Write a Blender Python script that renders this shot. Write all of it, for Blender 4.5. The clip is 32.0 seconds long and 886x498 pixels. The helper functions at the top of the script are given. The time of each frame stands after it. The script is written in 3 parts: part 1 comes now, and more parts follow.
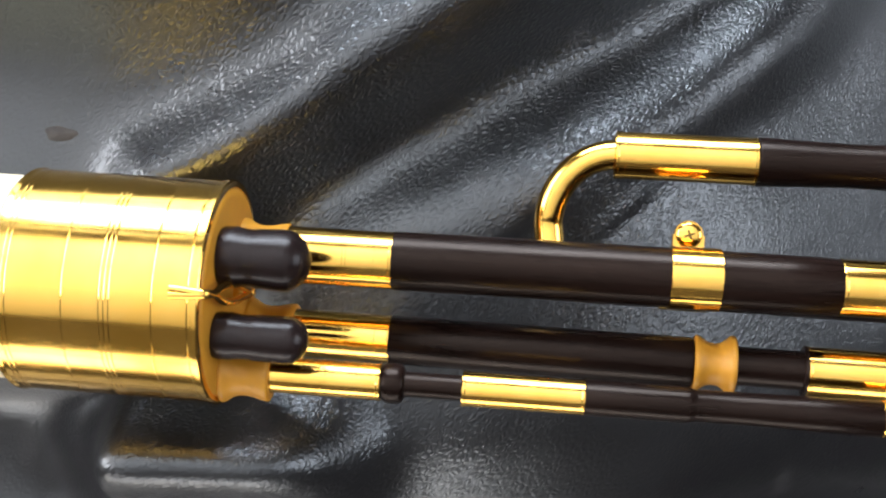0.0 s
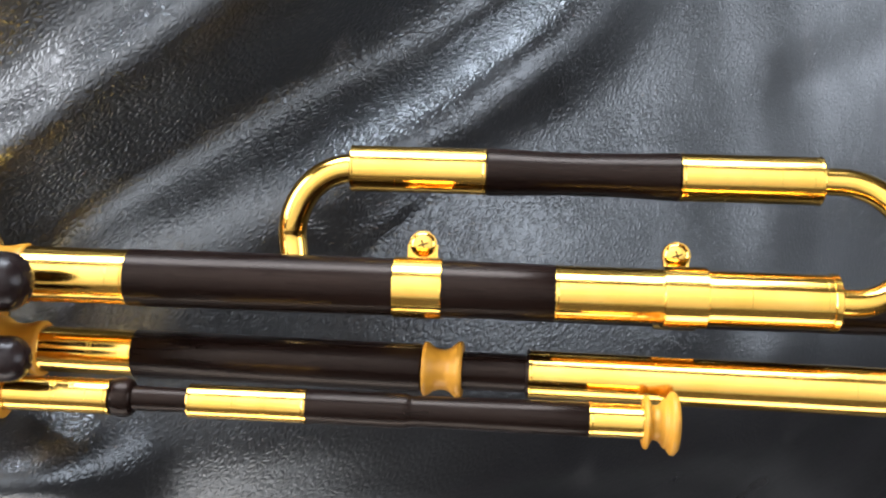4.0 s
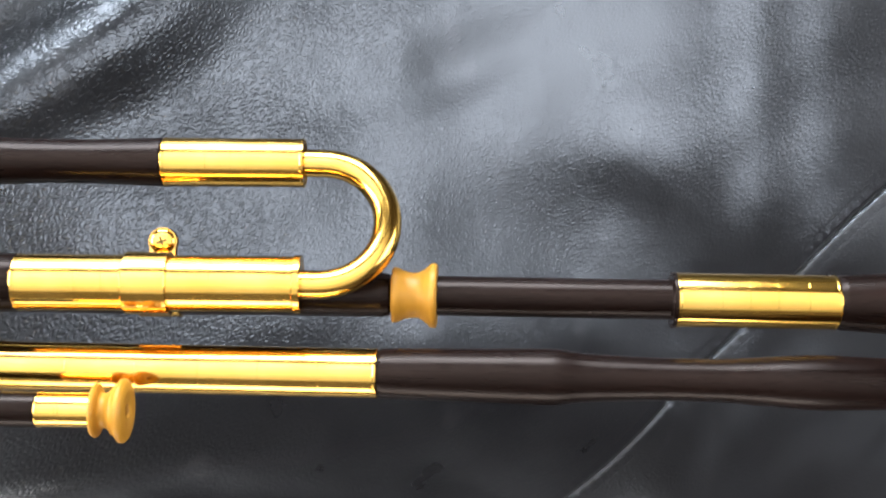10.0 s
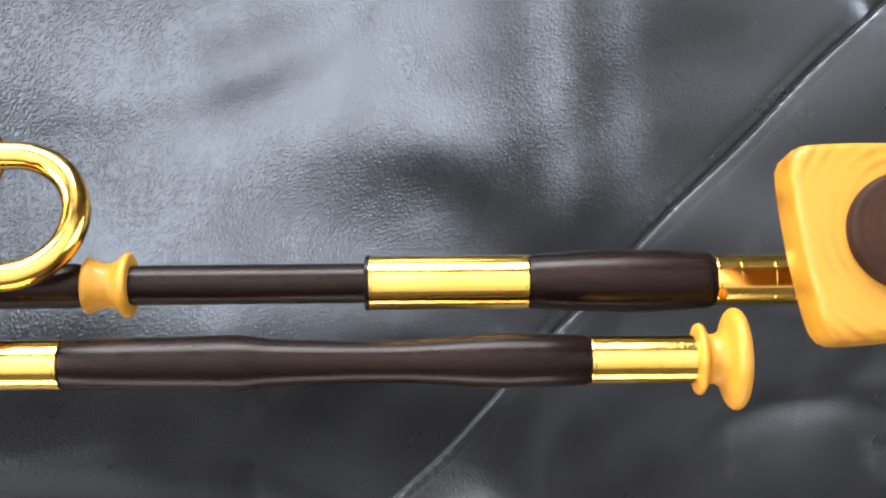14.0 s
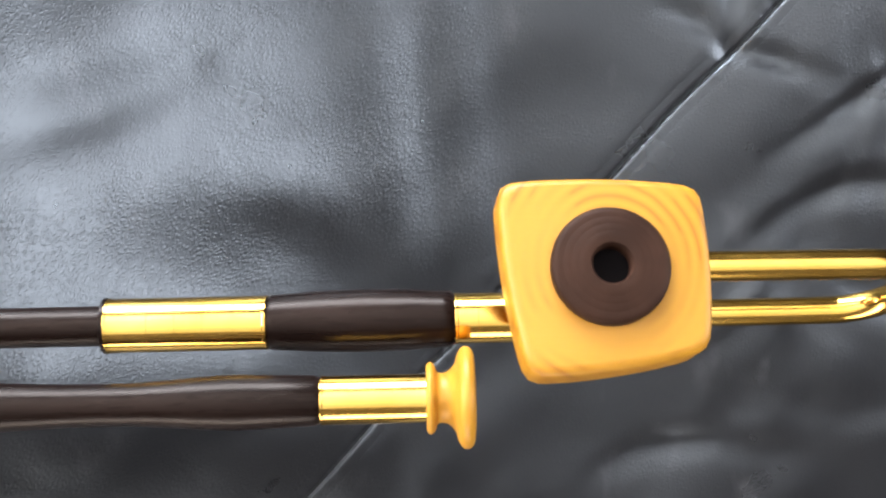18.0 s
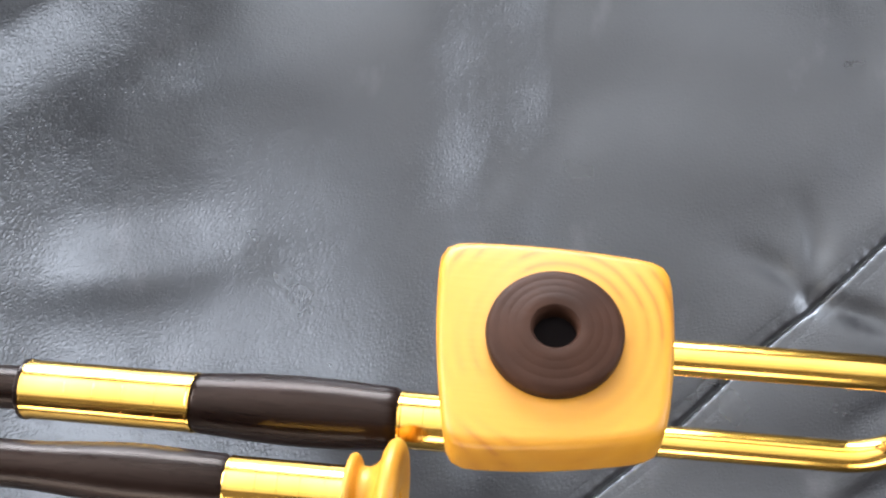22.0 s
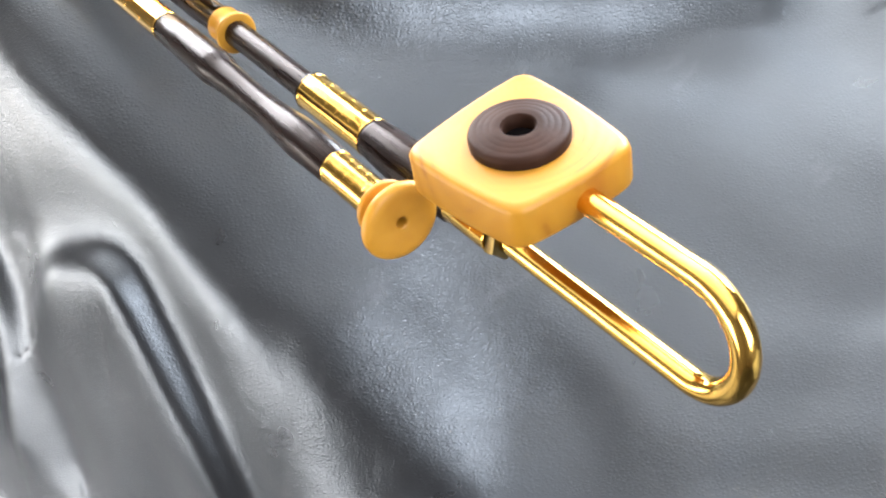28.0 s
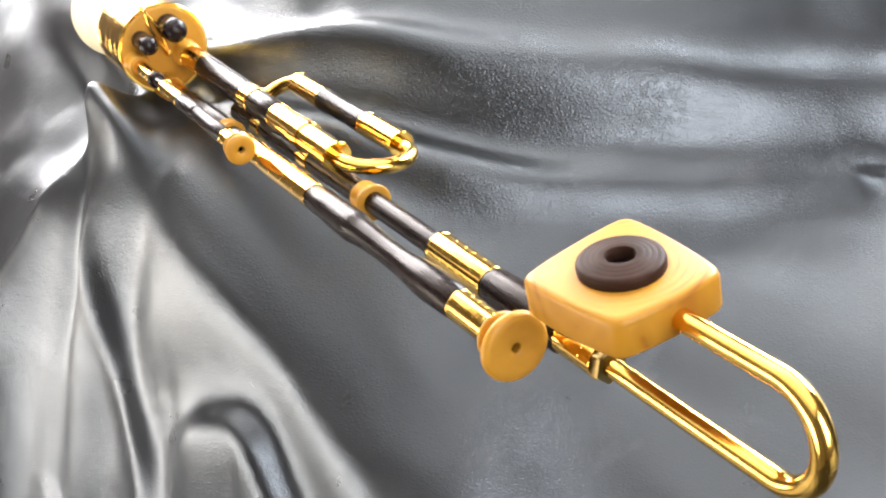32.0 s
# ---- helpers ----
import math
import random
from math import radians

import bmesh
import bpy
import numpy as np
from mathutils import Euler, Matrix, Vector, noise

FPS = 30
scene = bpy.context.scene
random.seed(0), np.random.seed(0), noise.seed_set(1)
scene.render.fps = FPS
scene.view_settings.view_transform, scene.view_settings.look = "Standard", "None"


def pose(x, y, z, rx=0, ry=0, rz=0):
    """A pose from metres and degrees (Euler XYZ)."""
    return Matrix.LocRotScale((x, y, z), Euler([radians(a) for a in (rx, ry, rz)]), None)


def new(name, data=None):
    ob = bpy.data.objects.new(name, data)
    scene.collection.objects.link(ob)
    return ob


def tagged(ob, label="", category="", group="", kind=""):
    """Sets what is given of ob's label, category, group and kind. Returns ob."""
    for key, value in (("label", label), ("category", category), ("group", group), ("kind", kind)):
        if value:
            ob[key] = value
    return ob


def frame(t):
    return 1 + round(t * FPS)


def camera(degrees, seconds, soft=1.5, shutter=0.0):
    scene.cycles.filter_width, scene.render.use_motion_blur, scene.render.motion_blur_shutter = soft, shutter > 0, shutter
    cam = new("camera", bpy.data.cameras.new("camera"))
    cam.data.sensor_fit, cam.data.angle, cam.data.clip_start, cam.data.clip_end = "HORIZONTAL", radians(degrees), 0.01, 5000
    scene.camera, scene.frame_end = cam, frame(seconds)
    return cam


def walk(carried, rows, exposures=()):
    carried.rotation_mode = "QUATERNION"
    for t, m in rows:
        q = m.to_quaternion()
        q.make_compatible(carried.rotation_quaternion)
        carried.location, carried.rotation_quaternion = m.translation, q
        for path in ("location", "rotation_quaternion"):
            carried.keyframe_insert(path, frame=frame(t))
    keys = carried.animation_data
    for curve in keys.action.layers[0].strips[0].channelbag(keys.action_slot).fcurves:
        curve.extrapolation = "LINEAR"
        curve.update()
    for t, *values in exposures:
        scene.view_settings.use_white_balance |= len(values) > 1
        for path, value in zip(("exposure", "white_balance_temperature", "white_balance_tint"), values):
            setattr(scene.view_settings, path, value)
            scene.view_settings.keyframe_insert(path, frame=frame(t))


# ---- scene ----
cam = camera(43.09, 32.0, soft=2.3)
Z0 = 0.36
BASE = pose(0, 0, Z0, -90, 0, 0)
PATH = [
    (0.0, 0.0370, -0.3267, 0.0017, 90.65, -4.02, 4.03),
    (0.5, 0.0436, -0.3271, 0.0126, 90.04, -3.80, 4.04),
    (1.0, 0.0506, -0.3277, 0.0140, 89.17, -3.59, 3.39),
    (1.5, 0.0585, -0.3264, 0.0122, 89.07, -3.38, 2.92),
    (2.0, 0.0661, -0.3287, 0.0103, 89.08, -3.07, 3.24),
    (2.5, 0.0754, -0.3240, 0.0108, 89.20, -3.08, 2.82),
    (3.0, 0.0863, -0.3251, 0.0105, 89.29, -2.85, 2.88),
    (3.5, 0.0980, -0.3306, 0.0110, 90.17, -2.50, 2.92),
    (4.0, 0.1080, -0.3324, 0.0123, 90.22, -2.60, 2.69),
    (4.5, 0.1244, -0.3323, 0.0153, 90.17, -2.20, 2.50),
    (6.5, 0.1633, -0.3319, 0.0121, 90.15, -2.10, 1.28),
    (7.0, 0.1759, -0.3318, 0.0119, 90.26, -2.09, 1.06),
    (7.5, 0.1881, -0.3341, 0.0098, 90.41, -2.09, 0.75),
    (8.0, 0.1998, -0.3350, 0.0077, 90.56, -1.74, 0.08),
    (8.5, 0.2106, -0.3344, 0.0079, 90.65, -1.47, -0.10),
    (9.0, 0.2238, -0.3308, 0.0110, 90.66, -1.19, -0.47),
    (9.5, 0.2324, -0.3282, 0.0124, 90.49, -1.25, -1.03),
    (10.0, 0.2408, -0.3271, 0.0128, 90.23, -1.15, -1.01),
    (10.5, 0.2511, -0.3289, 0.0126, 90.20, -0.91, -1.03),
    (11.0, 0.2602, -0.3284, 0.0122, 89.89, -0.75, -1.49),
    (11.5, 0.2704, -0.3268, 0.0121, 89.71, -0.48, -1.59),
    (12.0, 0.2830, -0.3271, 0.0117, 90.00, -0.57, -1.95),
    (12.5, 0.2955, -0.3274, 0.0100, 89.97, 0.08, -2.13),
    (13.0, 0.3035, -0.3279, 0.0082, 90.19, 0.22, -2.30),
    (13.5, 0.3112, -0.3294, 0.0076, 90.33, 0.30, -2.82),
    (15.5, 0.3414, -0.3303, 0.0083, 91.04, 0.54, -3.51),
    (16.0, 0.3500, -0.3319, 0.0064, 91.23, 1.04, -3.70),
    (16.5, 0.3585, -0.3325, 0.0059, 91.65, 1.22, -3.80),
    (17.0, 0.3699, -0.3314, 0.0070, 91.99, 1.46, -3.73),
    (17.5, 0.3796, -0.3325, 0.0066, 92.75, 0.89, -3.62),
    (18.0, 0.3906, -0.3337, 0.0045, 92.92, 1.05, -4.00),
    (18.5, 0.4026, -0.3351, 0.0037, 93.29, 1.46, -4.06),
    (19.0, 0.4170, -0.3293, 0.0039, 93.50, 1.88, -4.97),
    (19.5, 0.4246, -0.3272, 0.0042, 94.19, 1.74, -4.78),
    (20.0, 0.4293, -0.3244, -0.0012, 97.38, 0.34, -3.97),
    (20.5, 0.4327, -0.3224, -0.0165, 100.06, -2.07, 0.87),
    (21.0, 0.4377, -0.3145, -0.0269, 104.45, -1.48, -0.24),
    (21.5, 0.4433, -0.3043, -0.0432, 107.24, -3.42, -0.39),
    (22.0, 0.4447, -0.2918, -0.0582, 110.39, -5.97, 1.99),
    (22.5, 0.4479, -0.2825, -0.0772, 111.57, -4.46, 0.12),
    (23.0, 0.4557, -0.2790, -0.0936, 113.31, -4.98, 2.22),
    (23.5, 0.4704, -0.2792, -0.1042, 114.23, -7.57, 3.96),
    (24.0, 0.4978, -0.2870, -0.1132, 112.40, -14.83, 6.28),
    (24.5, 0.5339, -0.2963, -0.1175, 113.42, -22.12, 7.05),
    (25.0, 0.5680, -0.2988, -0.1173, 109.85, -28.14, 13.73),
    (25.5, 0.5949, -0.2992, -0.1132, 108.06, -34.95, 17.32),
    (27.5, 0.6574, -0.2842, -0.0897, 106.45, -47.75, 26.10),
    (28.0, 0.6701, -0.2814, -0.0900, 107.62, -49.12, 27.26),
    (28.5, 0.6771, -0.2833, -0.0943, 109.18, -51.21, 28.17),
    (29.0, 0.6844, -0.2864, -0.0976, 108.49, -51.85, 31.39),
    (29.5, 0.6865, -0.2891, -0.1008, 109.27, -52.15, 31.89),
    (30.0, 0.6871, -0.2916, -0.1035, 109.33, -52.02, 32.40),
    (30.5, 0.6923, -0.2915, -0.1077, 110.97, -52.74, 33.44),
    (31.0, 0.7025, -0.2905, -0.1129, 111.00, -52.47, 34.31),
    (31.5, 0.7114, -0.2903, -0.1188, 112.30, -52.63, 34.83),
    (32.0, 0.7208, -0.2911, -0.1227, 113.28, -52.62, 35.04),
]
walk(cam, [(t, BASE @ pose(*row)) for t, *row in PATH], exposures=[(0.0, 0.0, 6550, 14), (4.0, 0.14, 6500, 14), (9.0, 0.28, 6500, 15), (16.0, 0.62, 6500, 14), (19.0, 0.64, 6500, 14), (22.0, 0.76, 6600, 16), (25.0, 0.66, 6650, 17), (28.0, 1.16, 6400, 13), (32.0, 0.92, 6800, 14)])

# ---- daylight ----
world = bpy.data.worlds.new("daylight")
scene.world = world
world.use_nodes = True
wn = world.node_tree.nodes
sky = wn.new("ShaderNodeTexSky")
sky.sky_type = "NISHITA"
sky.sun_disc = False
sky.sun_elevation = radians(35)
sky.sun_rotation = radians(200)
wn["Background"].inputs["Strength"].default_value = 0.12
world.node_tree.links.new(sky.outputs["Color"], wn["Background"].inputs["Color"])

ROOM_X0, ROOM_X1, ROOM_Y0, ROOM_Y1, ROOM_H = -2.1, 2.3, -1.5, 2.1, 2.4


def window_lamp(name, x, y, z, width, height, power, rx, rz, colour):
    data = bpy.data.lights.new(name, "AREA")
    data.shape, data.size, data.size_y, data.energy, data.color = "RECTANGLE", width, height, power, colour
    ob = new(name, data)
    ob.matrix_world = pose(x, y, z, rx, 0, rz)
    return ob


# low south window, tall north, east and west windows
window_lamp("window_daylight", -0.55, ROOM_Y0 - 0.30, 0.60, 2.7, 0.60, 27, 88, 0, (1.0, 0.97, 0.93))
window_lamp("window_daylight", -0.40, ROOM_Y1 + 0.40, 1.22, 2.3, 1.6, 310, -122, 0, (0.80, 0.90, 1.0))
# unseen east window, its upper half added to brighten the far leather
window_lamp("window_daylight", ROOM_X1 + 0.20, 0.30, 1.26, 1.1, 1.65, 38, 96, 90, (0.87, 0.93, 1.0))
window_lamp("window_daylight", ROOM_X0 - 0.25, 0.50, 1.32, 1.9, 1.4, 115, 90, -90, (0.97, 0.98, 1.0))


# ---- materials ----
def material(name):
    m = bpy.data.materials.new(name)
    m.use_nodes = True
    n = m.node_tree.nodes
    return m, n, m.node_tree.links, n["Principled BSDF"]


def ramp(n, stops):
    r = n.new("ShaderNodeValToRGB")
    e = r.color_ramp.elements
    while len(e) < len(stops):
        e.new(0.5)
    for k, (pos, col) in zip(e, stops):
        k.position = pos
        k.color = (*col, 1) if len(col) == 3 else col
    return r


def texture(n, l, kind, scale, detail=4.0, stretch=(1, 1, 1)):
    co = n.new("ShaderNodeTexCoord")
    mp = n.new("ShaderNodeMapping")
    mp.inputs["Scale"].default_value = stretch
    l.new(co.outputs["Object"], mp.inputs["Vector"])
    tx = n.new("ShaderNodeTex" + kind)
    tx.inputs["Scale"].default_value = scale
    if kind == "Noise":
        tx.inputs["Detail"].default_value = detail
    l.new(mp.outputs["Vector"], tx.inputs["Vector"])
    return tx


def bump(n, l, b, height, strength, distance, normal=None):
    bp = n.new("ShaderNodeBump")
    bp.inputs["Strength"].default_value = strength
    bp.inputs["Distance"].default_value = distance
    l.new(height, bp.inputs["Height"])
    if normal is not None:
        l.new(normal, bp.inputs["Normal"])
    l.new(bp.outputs["Normal"], b.inputs["Normal"])
    return bp.outputs["Normal"]


def brass_material():
    m, n, l, b = material("polished_brass")
    b.inputs["Metallic"].default_value = 1.0
    tx = texture(n, l, "Noise", 60, 5)
    r = ramp(n, [(0.3, (0.86, 0.49, 0.085)), (0.7, (0.92, 0.56, 0.13))])
    l.new(tx.outputs["Fac"], r.inputs["Fac"])
    l.new(r.outputs["Color"], b.inputs["Base Color"])
    sm = texture(n, l, "Noise", 260, 3, (0.15, 1, 1))
    rr = ramp(n, [(0.3, (0.10, 0.10, 0.10)), (0.75, (0.19, 0.19, 0.19))])
    l.new(sm.outputs["Fac"], rr.inputs["Fac"])
    l.new(rr.outputs["Color"], b.inputs["Roughness"])
    wv = texture(n, l, "Noise", 45, 2)
    bump(n, l, b, wv.outputs["Fac"], 0.06, 0.002)
    return m


def blackwood_material():
    m, n, l, b = material("african_blackwood")
    tx = texture(n, l, "Noise", 90, 6, (0.12, 1, 1))
    r = ramp(n, [(0.3, (0.0045, 0.0023, 0.0018)), (0.62, (0.008, 0.004, 0.003)), (0.85, (0.017, 0.008, 0.006))])
    l.new(tx.outputs["Fac"], r.inputs["Fac"])
    l.new(r.outputs["Color"], b.inputs["Base Color"])
    fine = texture(n, l, "Noise", 700, 3, (0.06, 1, 1))
    rr = ramp(n, [(0.3, (0.24, 0.24, 0.24)), (0.8, (0.36, 0.36, 0.36))])
    l.new(fine.outputs["Fac"], rr.inputs["Fac"])
    l.new(rr.outputs["Color"], b.inputs["Roughness"])
    b.inputs["Specular IOR Level"].default_value = 0.15
    b.inputs["Specular Tint"].default_value = (1.0, 0.82, 0.70, 1)
    bump(n, l, b, fine.outputs["Fac"], 0.05, 0.0003)
    return m


def boxwood_material(name, ring_centre=None):
    m, n, l, b = material(name)
    if ring_centre is None:
        tx = texture(n, l, "Noise", 120, 5, (0.2, 1, 1))
        fac = tx.outputs["Fac"]
        stops = [(0.3, (0.41, 0.192, 0.018)), (0.7, (0.47, 0.228, 0.024))]
    else:
        co = n.new("ShaderNodeTexCoord")
        mp = n.new("ShaderNodeMapping")
        mp.inputs["Location"].default_value = [-c for c in ring_centre]
        l.new(co.outputs["Object"], mp.inputs["Vector"])
        sc = n.new("ShaderNodeMapping")
        sc.inputs["Scale"].default_value = (1, 0.93, 0.12)
        l.new(mp.outputs["Vector"], sc.inputs["Vector"])
        wv = n.new("ShaderNodeTexWave")
        wv.wave_type, wv.rings_direction = "RINGS", "Z"
        wv.inputs["Scale"].default_value = 95
        wv.inputs["Distortion"].default_value = 1.6
        wv.inputs["Detail"].default_value = 2
        wv.inputs["Detail Scale"].default_value = 0.6
        l.new(sc.outputs["Vector"], wv.inputs["Vector"])
        # growth rings that fade in and out
        fade = texture(n, l, "Noise", 55, 2)
        soft = n.new("ShaderNodeMapRange")
        soft.inputs["From Min"].default_value, soft.inputs["From Max"].default_value = 0.36, 0.56
        l.new(fade.outputs["Fac"], soft.inputs["Value"])
        mixer = n.new("ShaderNodeMix")
        mixer.inputs["A"].default_value = 0.8
        l.new(soft.outputs["Result"], mixer.inputs["Factor"])
        l.new(wv.outputs["Fac"], mixer.inputs["B"])
        fac = mixer.outputs["Result"]
        stops = [(0.0, (0.29, 0.118, 0.010)), (0.25, (0.355, 0.158, 0.012)), (0.8, (0.385, 0.180, 0.015)), (1.0, (0.405, 0.192, 0.017))]
    r = ramp(n, stops)
    l.new(fac, r.inputs["Fac"])
    big = texture(n, l, "Noise", 28, 3)
    mix = n.new("ShaderNodeMix")
    mix.data_type, mix.blend_type = "RGBA", "MULTIPLY"
    l.new(big.outputs["Fac"], mix.inputs["Factor"])
    l.new(r.outputs["Color"], mix.inputs["A"])
    mix.inputs["B"].default_value = (0.93, 0.86, 0.72, 1)
    l.new(mix.outputs["Result"], b.inputs["Base Color"])
    b.inputs["Roughness"].default_value = 0.42
    b.inputs["Specular IOR Level"].default_value = 0.3
    fine = texture(n, l, "Noise", 800, 2, (0.1, 1, 1))
    bump(n, l, b, fine.outputs["Fac"], 0.08, 0.0004)
    return m


def plain_material(name, colour, rough, spread=0.12, scale=40, bump_depth=0.0003):
    m, n, l, b = material(name)
    tx = texture(n, l, "Noise", scale, 6)
    r = ramp(n, [(0.3, [c * (1 - spread) for c in colour]), (0.7, [c * (1 + spread) for c in colour])])
    l.new(tx.outputs["Fac"], r.inputs["Fac"])
    l.new(r.outputs["Color"], b.inputs["Base Color"])
    b.inputs["Roughness"].default_value = rough
    fine = texture(n, l, "Noise", scale * 12, 3)
    bump(n, l, b, fine.outputs["Fac"], 0.2, bump_depth)
    return m


def leather_material():
    m, n, l, b = material("black_leather")
    big = texture(n, l, "Noise", 9, 5)
    r = ramp(n, [(0.3, (0.0068, 0.0066, 0.0074)), (0.7, (0.0108, 0.0105, 0.0115))])
    l.new(big.outputs["Fac"], r.inputs["Fac"])
    # pale scuffs and specks
    rub = texture(n, l, "Noise", 34, 7, (1.0, 0.45, 1.0))
    rubbed = n.new("ShaderNodeMapRange")
    rubbed.inputs["From Min"].default_value, rubbed.inputs["From Max"].default_value = 0.64, 0.76
    l.new(rub.outputs["Fac"], rubbed.inputs["Value"])
    dust = texture(n, l, "Noise", 420, 2)
    specks = n.new("ShaderNodeMapRange")
    specks.inputs["From Min"].default_value, specks.inputs["From Max"].default_value = 0.79, 0.83
    l.new(dust.outputs["Fac"], specks.inputs["Value"])
    either = n.new("ShaderNodeMath")
    either.operation = "MAXIMUM"
    l.new(rubbed.outputs["Result"], either.inputs[0])
    l.new(specks.outputs["Result"], either.inputs[1])
    scuff = n.new("ShaderNodeMix")
    scuff.data_type = "RGBA"
    l.new(either.outputs[0], scuff.inputs["Factor"])
    l.new(r.outputs["Color"], scuff.inputs["A"])
    scuff.inputs["B"].default_value = (0.030, 0.029, 0.030, 1)
    l.new(scuff.outputs["Result"], b.inputs["Base Color"])
    patch = texture(n, l, "Noise", 22, 6)
    rr = ramp(n, [(0.3, (0.27, 0.27, 0.27)), (0.72, (0.36, 0.36, 0.36))])
    l.new(patch.outputs["Fac"], rr.inputs["Fac"])
    l.new(rr.outputs["Color"], b.inputs["Roughness"])
    b.inputs["Specular IOR Level"].default_value = 0.95
    b.inputs["Specular Tint"].default_value = (0.90, 0.965, 1.0, 1)
    crease = texture(n, l, "Noise", 55, 6)
    n1 = bump(n, l, b, crease.outputs["Fac"], 0.10, 0.003)
    # pebbles drawn out along the stretch of the hide
    warp = texture(n, l, "Noise", 150, 2)
    co = n.new("ShaderNodeTexCoord")
    add = n.new("ShaderNodeVectorMath")
    add.operation = "MULTIPLY_ADD"
    add.inputs[1].default_value = (0.003, 0.003, 0.003)
    l.new(warp.outputs["Color"], add.inputs[0])
    l.new(co.outputs["Object"], add.inputs[2])
    turn = n.new("ShaderNodeMapping")
    turn.inputs["Rotation"].default_value = (0, 0, radians(-48))
    l.new(add.outputs["Vector"], turn.inputs["Vector"])
    pull = n.new("ShaderNodeMapping")
    pull.inputs["Scale"].default_value = (0.55, 1, 0.8)
    l.new(turn.outputs["Vector"], pull.inputs["Vector"])
    vor = n.new("ShaderNodeTexVoronoi")
    vor.inputs["Scale"].default_value = 640
    vor.feature = "DISTANCE_TO_EDGE"
    l.new(pull.outputs["Vector"], vor.inputs["Vector"])
    inv = n.new("ShaderNodeMapRange")
    inv.interpolation_type = "SMOOTHSTEP"
    inv.inputs["From Max"].default_value = 0.40
    l.new(vor.outputs["Distance"], inv.inputs["Value"])
    # the grain is worn flat in places
    worn = texture(n, l, "Noise", 16, 3)
    depth = n.new("ShaderNodeMapRange")
    depth.inputs["From Min"].default_value, depth.inputs["From Max"].default_value = 0.35, 0.65
    depth.inputs["To Min"].default_value, depth.inputs["To Max"].default_value = 0.5, 1.0
    l.new(worn.outputs["Fac"], depth.inputs["Value"])
    # and coarser on the neck of the hide, behind the stock
    spot = n.new("ShaderNodeVectorMath")
    spot.operation = "DISTANCE"
    spot.inputs[1].default_value = (0.05, 0.12, Z0 - 0.03)
    l.new(co.outputs["Object"], spot.inputs[0])
    neck = n.new("ShaderNodeMapRange")
    neck.interpolation_type = "SMOOTHSTEP"
    neck.inputs["From Min"].default_value, neck.inputs["From Max"].default_value = 0.06, 0.26
    neck.inputs["To Min"].default_value, neck.inputs["To Max"].default_value = 1.0, 0.42
    l.new(spot.outputs["Value"], neck.inputs["Value"])
    coarse = n.new("ShaderNodeMath")
    coarse.operation = "MULTIPLY"
    l.new(depth.outputs["Result"], coarse.inputs[0])
    l.new(neck.outputs["Result"], coarse.inputs[1])
    grain = n.new("ShaderNodeMath")
    grain.operation = "MULTIPLY"
    l.new(inv.outputs["Result"], grain.inputs[0])
    l.new(coarse.outputs[0], grain.inputs[1])
    bump(n, l, b, grain.outputs[0], 0.48, 0.00048, n1)
    return m


BRASS = brass_material()
WOOD = blackwood_material()
BOX = boxwood_material("boxwood")
LEATHER = leather_material()
CREAM = plain_material("cream_casing", (0.80, 0.70, 0.46), 0.45)
DISC = plain_material("blackwood_disc", (0.024, 0.011, 0.007), 0.5, 0.35, 60)
DISC.node_tree.nodes["Principled BSDF"].inputs["Specular IOR Level"].default_value = 0.08
DISC.node_tree.nodes["Principled BSDF"].inputs["Specular Tint"].default_value = (1.0, 0.80, 0.66, 1)
AGED = plain_material("aged_brass", (0.17, 0.115, 0.04), 0.30, 0.25, 120)
AGED.node_tree.nodes["Principled BSDF"].inputs["Metallic"].default_value = 1.0
RUBBED = plain_material("rubbed_leather", (0.034, 0.029, 0.026), 0.6, 0.35, 300)
# near-black without gloss: the shade of deep bores put into colour
BORE_SHADE = plain_material("bore_shade", (0.006, 0.005, 0.005), 0.7)
CAP = plain_material("black_stopper", (0.011, 0.0065, 0.006), 0.27, 0.2, 80)
for dark, level in ((CAP, 0.2), (BORE_SHADE, 0.0)):
    dark.node_tree.nodes["Principled BSDF"].inputs["Specular IOR Level"].default_value = level
PLASTER = plain_material("dark_plaster", (0.055, 0.045, 0.037), 0.9, 0.06, 6)
CEILING = plain_material("ceiling_paint", (0.88, 0.84, 0.80), 0.9, 0.04, 6)
FLOORING = plain_material("floor_carpet", (0.06, 0.043, 0.034), 0.95, 0.2, 30, 0.003)
FRAME = plain_material("window_paint", (0.78, 0.77, 0.74), 0.5, 0.03, 10)


# ---- mesh helpers ----
def mesh_object(name, verts, faces, mat, parent=None, label="", smooth=True, sharp=40):
    me = bpy.data.meshes.new(name)
    me.from_pydata([tuple(v) for v in verts], [], [tuple(f) for f in faces])
    me.materials.append(mat)
    if smooth:
        me.shade_smooth()
        me.set_sharp_from_angle(angle=radians(sharp))
    me.update()
    ob = new(name, me)
    if parent is not None:
        ob.parent = parent
    if label:
        ob["label"] = label
    return ob


def part(name, bm, mat, parent=None, label="", smooth=False):
    me = bpy.data.meshes.new(name)
    bm.to_mesh(me)
    bm.free()
    me.materials.append(mat)
    if smooth:
        me.shade_smooth()
    ob = new(name, me)
    ob.parent = parent
    if label:
        ob["label"] = label
    return ob


